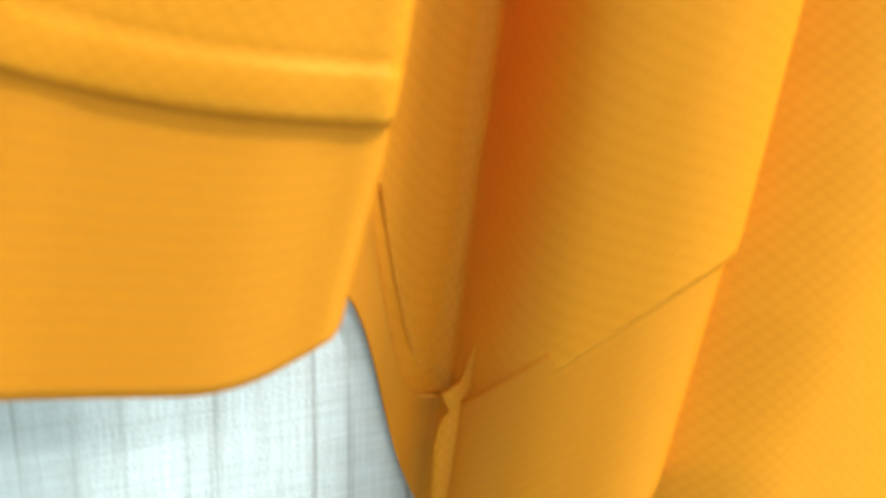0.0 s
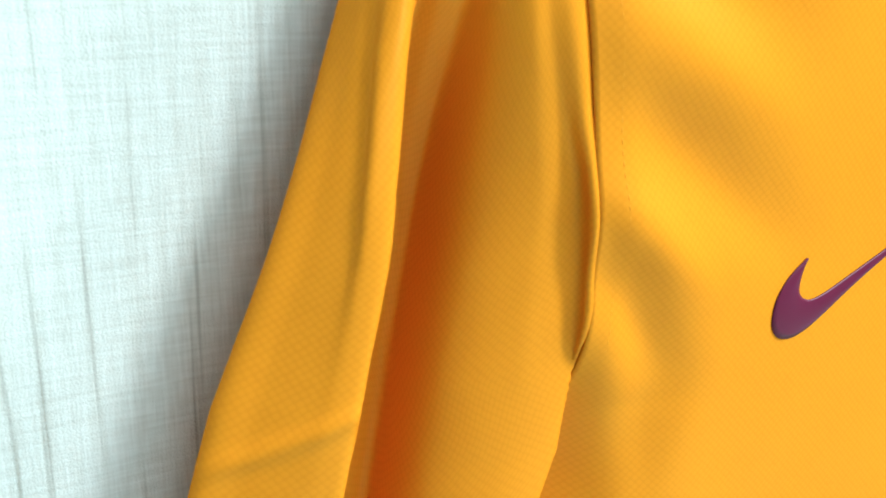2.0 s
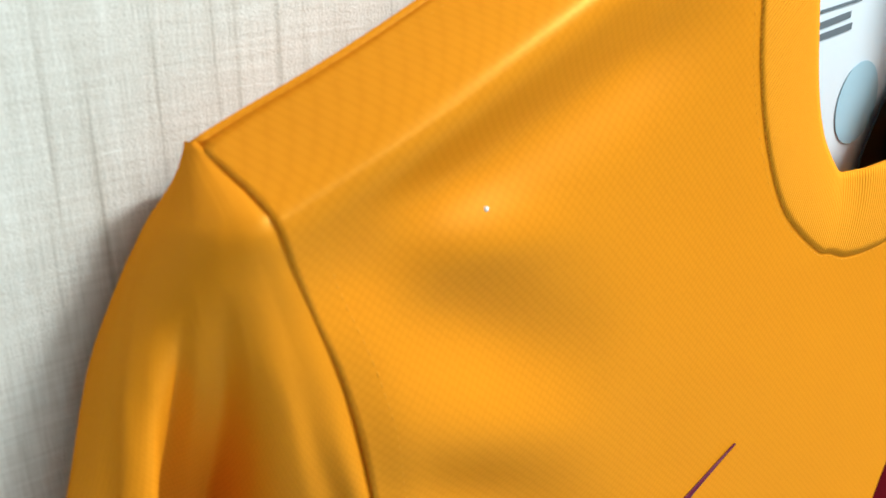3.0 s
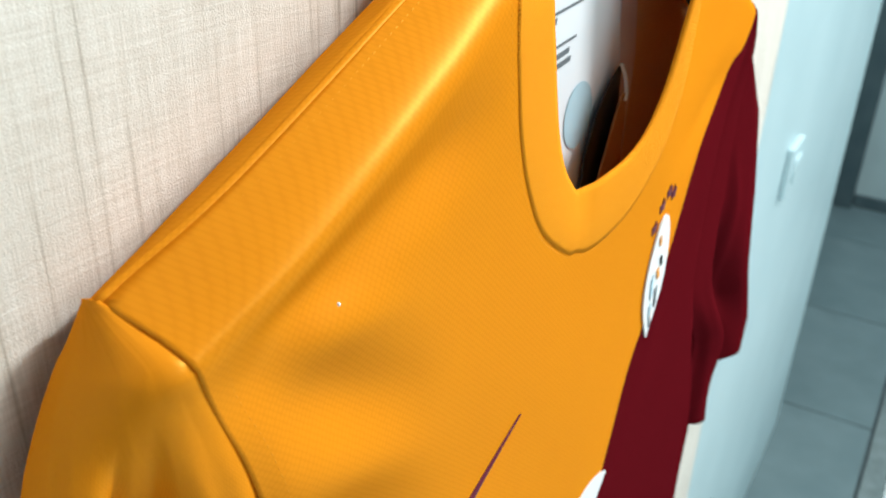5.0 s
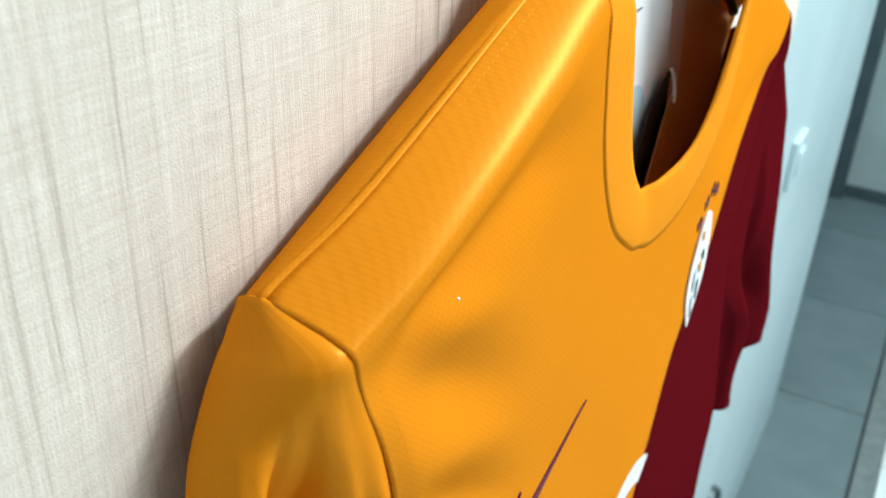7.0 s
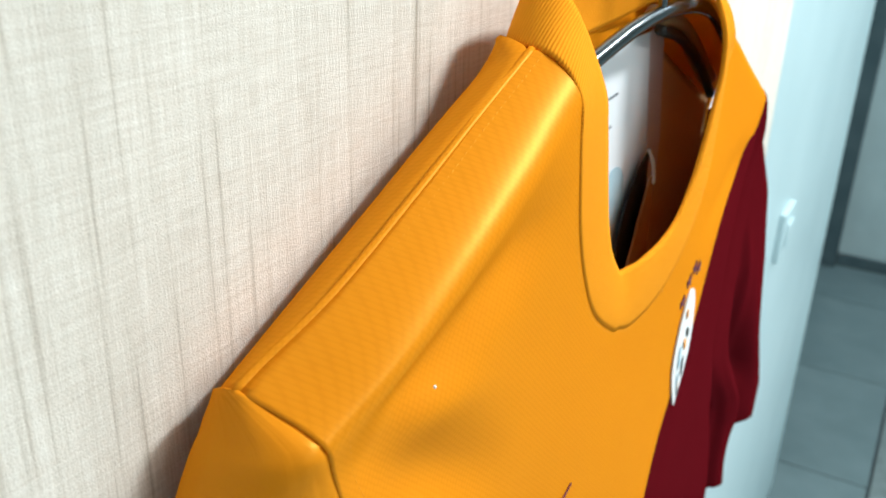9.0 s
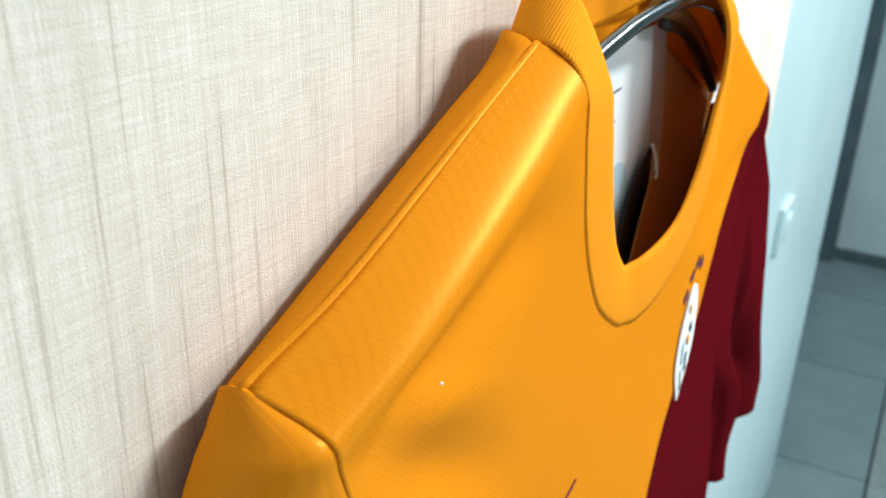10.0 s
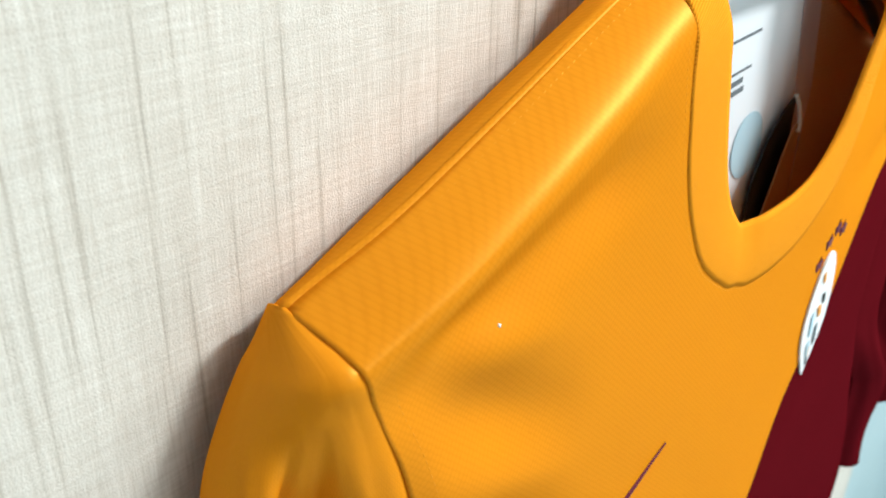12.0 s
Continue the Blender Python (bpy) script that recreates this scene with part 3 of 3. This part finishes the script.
# ---- collar
SEAM_RING = [(-0.004, -0.0722, 1.3985), (-0.013, -0.0718, 1.4016), (-0.037, -0.0707, 1.4205), (-0.053, -0.0702, 1.445), (-0.0625, -0.0700, 1.468), (-0.067, -0.0698, 1.487), (-0.070, -0.0698, 1.503), (-0.0722, -0.0690, 1.518), (-0.0715, -0.0620, 1.529), (-0.0700, -0.0515, 1.534), (-0.060, -0.0340, 1.532), (-0.040, -0.0270, 1.526), (0.0, -0.0280, 1.521)]
EDGE_RING = [(-0.001, -0.0688, 1.4240), (-0.007, -0.0692, 1.4270), (-0.0200, -0.0693, 1.4405), (-0.029, -0.0693, 1.457), (-0.036, -0.0692, 1.4785), (-0.0415, -0.0688, 1.501), (-0.0440, -0.0665, 1.519), (-0.0490, -0.0530, 1.549), (-0.0450, -0.0380, 1.556), (-0.030, -0.0300, 1.552), (0.0, -0.0290, 1.548)]
SEAM_FAR = [(0.008, -0.0728, 1.3942), (0.030, -0.0768, 1.3940), (0.054, -0.0803, 1.4007), (0.076, -0.0830, 1.4164), (0.091, -0.0850, 1.4372), (0.100, -0.0859, 1.4597), (0.106, -0.0855, 1.4855), (0.107, -0.0842, 1.5085), (0.098, -0.0720, 1.537), (0.082, -0.0490, 1.534), (0.045, -0.0360, 1.526)]
EDGE_FAR = [(0.006, -0.0705, 1.4238), (0.014, -0.0732, 1.4245), (0.038, -0.0762, 1.4270), (0.057, -0.0780, 1.4345), (0.074, -0.0792, 1.4520), (0.086, -0.0805, 1.4803), (0.092, -0.0812, 1.5022), (0.089, -0.0790, 1.5240), (0.082, -0.0690, 1.545), (0.066, -0.0500, 1.552), (0.035, -0.0370, 1.551)]


def ring(near, far):
    return near + far[::-1] + [near[0]]


def collar_sheet(rows=12, n=260):
    a, b = spline(ring(SEAM_RING, SEAM_FAR), n), spline(ring(EDGE_RING, EDGE_FAR), n)
    out = []
    for t in np.linspace(0, 1, rows):
        row = []
        for i in range(n):
            front = step(1.527, 1.495, a[i][2]) if a[i][1] < -0.06 else 0.0
            lap = Vector((a[i][0] - 0.012, 0, a[i][2] - 1.47)).normalized() * 0.0018 * front
            root = Vector(a[i]) + lap
            root.y += (front_y(root.x, root.z) - 0.0005 - root.y) * front
            p = root.lerp(Vector(b[i]), t)
            bulge = 0.0014 * math.sin(math.pi * t) ** 0.7
            away = Vector((p[0], p[1] + 0.05, 0)).normalized()
            row.append((p[0] + away.x * bulge, p[1] + away.y * bulge, p[2] + 0.2 * bulge))
        out.append(row)
    return [row[:-1] for row in out]


collar = thick(part("collar", sheet(collar_sheet(), closed_u=True), M_RIB, jersey, "orange ribbed V-neck collar"), 0.0022, 0.0)

# ---- seams and stitches
def stitches(name, curve, parent, length=0.0019, gap=0.0011, r=0.00028, lift=0.0007, mat=None):
    """Single thread stitches along a curve."""
    pts = np.array(curve)
    run = np.r_[0, np.cumsum(np.linalg.norm(np.diff(pts, axis=0), axis=1))]
    bm = bmesh.new()
    s = 0.0
    while s + length < run[-1]:
        ends = [Vector([np.interp(q, run, pts[:, k]) for k in range(3)]) for q in (s, s + length)]
        d = (ends[1] - ends[0]).normalized()
        a = d.cross(Vector((0, -1, 0.3))).normalized()
        b = d.cross(a)
        rings = []
        for f, w in ((0, 0.4), (0.25, 1), (0.75, 1), (1, 0.4)):
            c = ends[0].lerp(ends[1], f) + Vector((0, -lift, 0.3 * lift))
            rings.append([bm.verts.new(c + r * w * (math.cos(q) * a + math.sin(q) * b)) for q in (0, 1.57, 3.14, 4.71)])
        for p, q in zip(rings, rings[1:]):
            for k in range(4):
                bm.faces.new((p[k], p[(k + 1) % 4], q[(k + 1) % 4], q[k]))
        s += length + gap
    return part(name, bm, mat or M_THREAD, parent, "row of fine stitches")


def on_front(plan_curve, n):
    return [(x, front_y(x, z) - 0.0004, z) for x, z in spline(plan_curve, n)]


def seam_fold(name, curve, r, parent, mat):
    return part(name, rod(curve, r, 8), mat, parent, "narrow seam fold")


for side in (1, -1):
    line = shoulder + [NECK_POINT] if side > 0 else far_shoulder[::-1]
    c = [(x, y + 0.0012, z + 0.0004) for x, y, z in on_front(line, 60)]
    seam_fold("shoulder_seam", c, 0.0017, jersey, M_ORANGE)
    low = [(x, z - 0.0008) for x, z in line]
    stitches("stitching", [(x, y - 0.0002, z + 0.0006) for x, y, z in on_front(low, 80)], jersey)
arm = [(x, z) for z, x in ARMHOLE[:9]]
part("armhole_seam", rod([(x + 0.0012, y + 0.0012, z) for x, y, z in on_front(arm, 90)], 0.0010, 8), M_ORANGE, jersey, "sunken armhole seam")
arm_in = [(x + 0.0075, z + 0.002) for x, z in arm]
stitches("stitching", on_front(arm_in, 120), jersey)
part("armhole_seam", rod([(x - 0.0012, front_y(x, z) + 0.0012, z) for x, z in spline([(x, z) for z, x in FAR_ARMHOLE[:8]], 90)], 0.0010, 8), M_MAROON, jersey, "sunken armhole seam")
neck_line = [(x * 1.06, z - 0.0035) for x, z in neck_all]
part("collar_seam", rod([(x + (-0.0020 if x < 0.01 else 0.0020), y + 0.0002, z - 0.0016) for x, y, z in on_front(neck_all, 160)], 0.0005, 8), M_ORANGE, jersey, "narrow collar seam")
stitches("stitching", on_front(neck_line, 200), jersey)
hem_row = grid_l[len(grid_l) - 8]
stitches("stitching", hem_row[int(SLEEVE_COLS * 0.10): int(SLEEVE_COLS * 0.72)], sleeve_l, length=0.0015, gap=0.0008, r=0.0002, lift=0.0006)


# ---- prints on the front
def flat_mark(name, outline, mat, parent, lift, label="", puff=0.0004, n=8):
    """A raised print or embroidery: a plan outline pressed onto the front."""
    bm = bmesh.new()
    vs = [bm.verts.new((x, 0, z)) for x, z in outline]
    bm.faces.new(vs)
    bmesh.ops.triangulate(bm, faces=bm.faces[:])
    bmesh.ops.subdivide_edges(bm, edges=bm.edges[:], cuts=3, use_grid_fill=True)
    for v in bm.verts:
        v.co.y = front_y(v.co.x, v.co.z) - lift
    bmesh.ops.recalc_face_normals(bm, faces=bm.faces[:])
    ob = part(name, bm, mat, parent, label, smooth=False)
    return thick(ob, puff, 1.0)


def curved_mark():
    """A plain curved tick that tapers to a long point, a ruled sheet between its two edges."""
    lower = spline([(-0.1060, 1.3255), (-0.1135, 1.3195), (-0.1178, 1.312), (-0.1175, 1.3035), (-0.112, 1.2990), (-0.101, 1.3010), (-0.0785, 1.3150), (-0.0450, 1.3345)], 70)
    upper = spline([(-0.1060, 1.3255), (-0.1080, 1.3165), (-0.1055, 1.3120), (-0.098, 1.3115), (-0.0785, 1.3195), (-0.0450, 1.3345)], 70)
    grid = []
    for f in np.linspace(0, 1, 9):
        row = lower + (upper - lower) * f
        grid.append([(x, front_y(x, z) - 0.0014 - 0.0006 * math.sin(math.pi * f), z) for x, z in row])
    return sheet(grid)


thick(part("curved_mark", curved_mark(), M_MARK, jersey, "plum embroidered curved tick"), 0.0004, 0.0)


def ellipse(cx, cz, rx, rz, n=40, point=0.0):
    out = []
    for q in np.linspace(0, 2 * math.pi, n, endpoint=False):
        x, z = rx * math.sin(q), rz * math.cos(q)
        if z < 0:
            x *= (1 - point * (z / rz) ** 2)
        out.append((cx + x, cz + z))
    return out


CREST = (0.108, 1.332)
crest = flat_mark("crest", ellipse(*CREST, 0.0150, 0.0395, point=0.75), M_WHITE, jersey, 0.0016, "white shield-shaped crest patch", 0.001)
for dx, dz, w, h, m in ((-0.004, 0.0255, 0.004, 0.007, M_AMBER), (0.003, 0.0105, 0.005, 0.007, M_BLACK), (0.001, 0.003, 0.006, 0.008, M_AMBER), (-0.006, -0.003, 0.005, 0.017, M_BLUEINK),
                        (0.003, -0.013, 0.004, 0.015, M_GREYINK), (-0.003, -0.020, 0.004, 0.011, M_BLUEINK), (0.000, -0.029, 0.003, 0.007, M_GREYINK), (-0.001, -0.023, 0.002, 0.007, M_AMBER)):
    cx, cz = CREST[0] + dx, CREST[1] + dz
    flat_mark("crest_band", [(cx - w / 2, cz + h / 3), (cx, cz + h / 2), (cx + w / 2, cz - h / 3), (cx, cz - h / 2)], m, crest, 0.0030)
for sx, sz in ((0.094, 1.369), (0.101, 1.3795), (0.110, 1.3845), (0.119, 1.381)):
    star = []
    for k in range(10):
        r = 0.0048 if k % 2 == 0 else 0.0021
        star.append((sx + r * math.sin(math.pi * k / 5), sz + r * math.cos(math.pi * k / 5)))
    flat_mark("star_mark", star, M_MARK, jersey, 0.0014)


def arc(cx, cz, r0, r1, a0, a1, n=24):
    qs = np.linspace(math.radians(a0), math.radians(a1), n)
    return [(cx + r1 * math.cos(q), cz + r1 * math.sin(q)) for q in qs] + [(cx + r0 * math.cos(q), cz + r0 * math.sin(q)) for q in qs[::-1]]


def tapered_arc(cx, cz, r, w, a0, a1, n=30):
    """A band that swells in its middle and narrows to a rounded end."""
    qs = np.linspace(math.radians(a0), math.radians(a1), n)
    half = [w / 2 * (0.35 + 0.65 * math.sin(math.pi * k / (n - 1)) ** 0.5) for k in range(n)]
    return [(cx + (r + v) * math.cos(q), cz + (r + v) * math.sin(q)) for q, v in zip(qs, half)] + [(cx + (r - v) * math.cos(q), cz + (r - v) * math.sin(q)) for q, v in zip(qs[::-1], half[::-1])]


flat_mark("sponsor_print", tapered_arc(-0.090, 1.168, 0.039, 0.016, 40, 188), M_NAVY, jersey, 0.0014, "navy curved sponsor print")
flat_mark("sponsor_print", tapered_arc(-0.090, 1.152, 0.034, 0.009, 196, 300), M_NAVY, jersey, 0.0014, "navy curved sponsor print")
flat_mark("sponsor_print", arc(0.052, 1.186, 0.020, 0.038, 55, 190), M_WHITE, jersey, 0.0014, "white curved sponsor print")
bm = bmesh.new()
bmesh.ops.create_uvsphere(bm, u_segments=8, v_segments=6, radius=0.0007)
bmesh.ops.translate(bm, verts=bm.verts, vec=(-0.161, front_y(-0.161, 1.4465) - 0.0012, 1.4465))
tagged(part("lint_speck", bm, M_WHITE), label="tiny white lint speck clinging to the jersey", category="lint")


# ---- inside the neck
# the back's tan reverse side as an added sheet, seen through the neck opening, paled to stand for light there
lit_reverse = []
for f in np.linspace(0, 1, 30):
    row = []
    for x in np.linspace(-0.03, 0.205, 40):
        top = min(1.514, 1.512 - (x - 0.098) * 0.507)
        z = 1.33 + (top - 1.33) * f
        row.append((x, back_y(x, z) - 0.0020, z))
    lit_reverse.append(row)
thick(part("back_lit_reverse", sheet(lit_reverse, plan_uv=True), M_LIT_REVERSE, jersey, "added sheet for the tan reverse of the back, paled for light"), 0.0004, 0.0)


def inside(outline, lift):
    return [(x, -0.030 - 0.09 * x - lift, z) for x, z in outline]


def card(name, outline, mat, lift, t, parent=None, label=""):
    bm = bmesh.new()
    bm.faces.new([bm.verts.new(p) for p in inside(outline, lift)])
    bmesh.ops.recalc_face_normals(bm, faces=bm.faces[:])
    return thick(part(name, bm, mat, parent, label, smooth=False), t, 0.0)


label_patch = card("neck_label", [(-0.02, 1.517), (0.060, 1.514), (0.094, 1.515), (0.108, 1.45), (0.106, 1.36), (-0.02, 1.36)], M_LABEL, 0.0030, 0.0006, jersey, "white printed label inside the back neck")
card("label_edge", [(0.0945, 1.515), (0.112, 1.519), (0.127, 1.45), (0.125, 1.36), (0.1065, 1.36), (0.1085, 1.45)], M_PINK, 0.0030, 0.0006, label_patch, "pale lilac edge of the label")
for k, (w, z0, h) in enumerate(((0.030, 1.486, 0.0012), (0.006, 1.4795, 0.003), (0.026, 1.470, 0.0012), (0.020, 1.464, 0.0026), (0.022, 1.4595, 0.0026))):
    card("ink_bar", [(0.030, z0), (0.030 + w, z0 + 0.003), (0.030 + w, z0 + 0.003 + h), (0.030, z0 + h)], M_GREYINK, 0.0038, 0.0002, label_patch)
qs = np.linspace(0, 2 * math.pi, 36, endpoint=False)
card("ink_round", [(0.066 + 0.014 * math.cos(q), 1.432 + 0.017 * math.sin(q)) for q in qs], M_BLUEINK, 0.0038, 0.0002, label_patch)

tag_black = tagged(card("hang_tag", [(0.101, 1.451), (0.090, 1.444), (0.078, 1.430), (0.070, 1.410), (0.070, 1.34), (0.106, 1.34)], M_BLACKCARD, 0.0075, 0.0008), label="black card hang tag inside the jersey neck", category="hang tag")
tag_kraft = tagged(card("hang_tag", [(0.099, 1.436), (0.095, 1.431), (0.077, 1.385), (0.070, 1.34), (0.110, 1.34), (0.1030, 1.436)], M_KRAFT, 0.0110, 0.0009), label="brown card hang tag tied inside the jersey neck", category="hang tag")
part("plastic_tie", rod([(0.101, -0.0512, 1.432), (0.1025, -0.0505, 1.437), (0.102, -0.0490, 1.445), (0.100, -0.0470, 1.451)], 0.0012, 8, 16), M_CLEAR, tag_kraft, "clear plastic tie")

# ---- hanger
hanger = tagged(new("clothes_hanger"), label="chrome hanger with black arms inside the jersey shoulders", category="hanger")


def slanted(points, y0):
    return [(x, y0 - 0.10 * x, z) for x, z in points]


part("arch", rod(slanted([(-0.20, 1.455), (-0.12, 1.487), (-0.05, 1.511), (0.0, 1.524), (0.034, 1.530), (0.075, 1.532), (0.115, 1.526), (0.145, 1.511), (0.20, 1.47)], -0.053), 0.0038, 14, 70), M_CHROME, hanger, "chrome tube over the shoulders")
part("arm", rod([(0.075, -0.052, 1.520), (0.12, -0.052, 1.508), (0.16, -0.054, 1.486), (0.182, -0.057, 1.466)], 0.0028, 10, 24), M_BLACK, hanger, "black lower bar of the arm")
part("arm_board", rod([(0.080, -0.047, 1.526), (0.125, -0.048, 1.515), (0.160, -0.050, 1.494), (0.180, -0.054, 1.476)], 0.0055, 10, 24), M_WOOD, hanger, "tan wooden arm")
part("hook", rod([(0.052, -0.0585, 1.530), (0.052, -0.058, 1.60), (0.052, -0.050, 1.64), (0.052, -0.030, 1.655), (0.052, -0.012, 1.645), (0.052, -0.008, 1.63)], 0.0022, 10, 40), M_CHROME, hanger, "chrome hook")
peg = tagged(part("wall_hook", rod([(0.052, 0.0, 1.648), (0.052, -0.020, 1.648), (0.052, -0.034, 1.648), (0.052, -0.040, 1.656)], 0.004, 12, 16), M_CHROME), label="small metal hook fixed to the wallpapered wall", category="hook")

# ---------------------------------------------------------------- small things on the pale wall
plate = tagged(part("switch_plate", boxes(1.00, 1.08, -0.016, -0.006, 1.02, 1.10, bevel=0.002), M_PALE, smooth=False), label="small pale switch plate on the pale blue wall", category="switch")
part("rocker", boxes(1.02, 1.06, -0.020, -0.015, 1.04, 1.08, bevel=0.002), M_PALE, plate)

for x in (0.955, 0.995):
    tagged(part("wall_clip", rod([(x, 0.0, 0.42), (x, -0.012, 0.42), (x, -0.018, 0.414), (x, -0.018, 0.400)], 0.006, 10, 12), M_FRAME), label="small dark metal clip low on the pale blue wall", category="clip", group="wall clips")

# ---------------------------------------------------------------- floor tiles
def tile_mesh(name, w, d, mat):
    bm = boxes(-w / 2, w / 2, -d / 2, d / 2, -0.008, 0.0, bevel=0.0015)
    me = bpy.data.meshes.new(name)
    bm.to_mesh(me)
    bm.free()
    me.materials.append(mat)
    return me


def tiles(mesh, xs, ys):
    for x in xs:
        for y in ys:
            ob = new("tile", mesh)
            ob.location = (x, y, 0.0)
            ob.parent = floor


tiles(tile_mesh("grey_tile", 0.594, 0.594, M_GREYTILE), [-1.3 + 0.6 * k for k in range(9)], [0.06, 0.66])
tiles(tile_mesh("white_tile", 0.595, 0.595, M_WHITETILE), [-1.5 + 0.6 * k for k in range(9)], [-0.60 - 0.6 * k for k in range(5)])
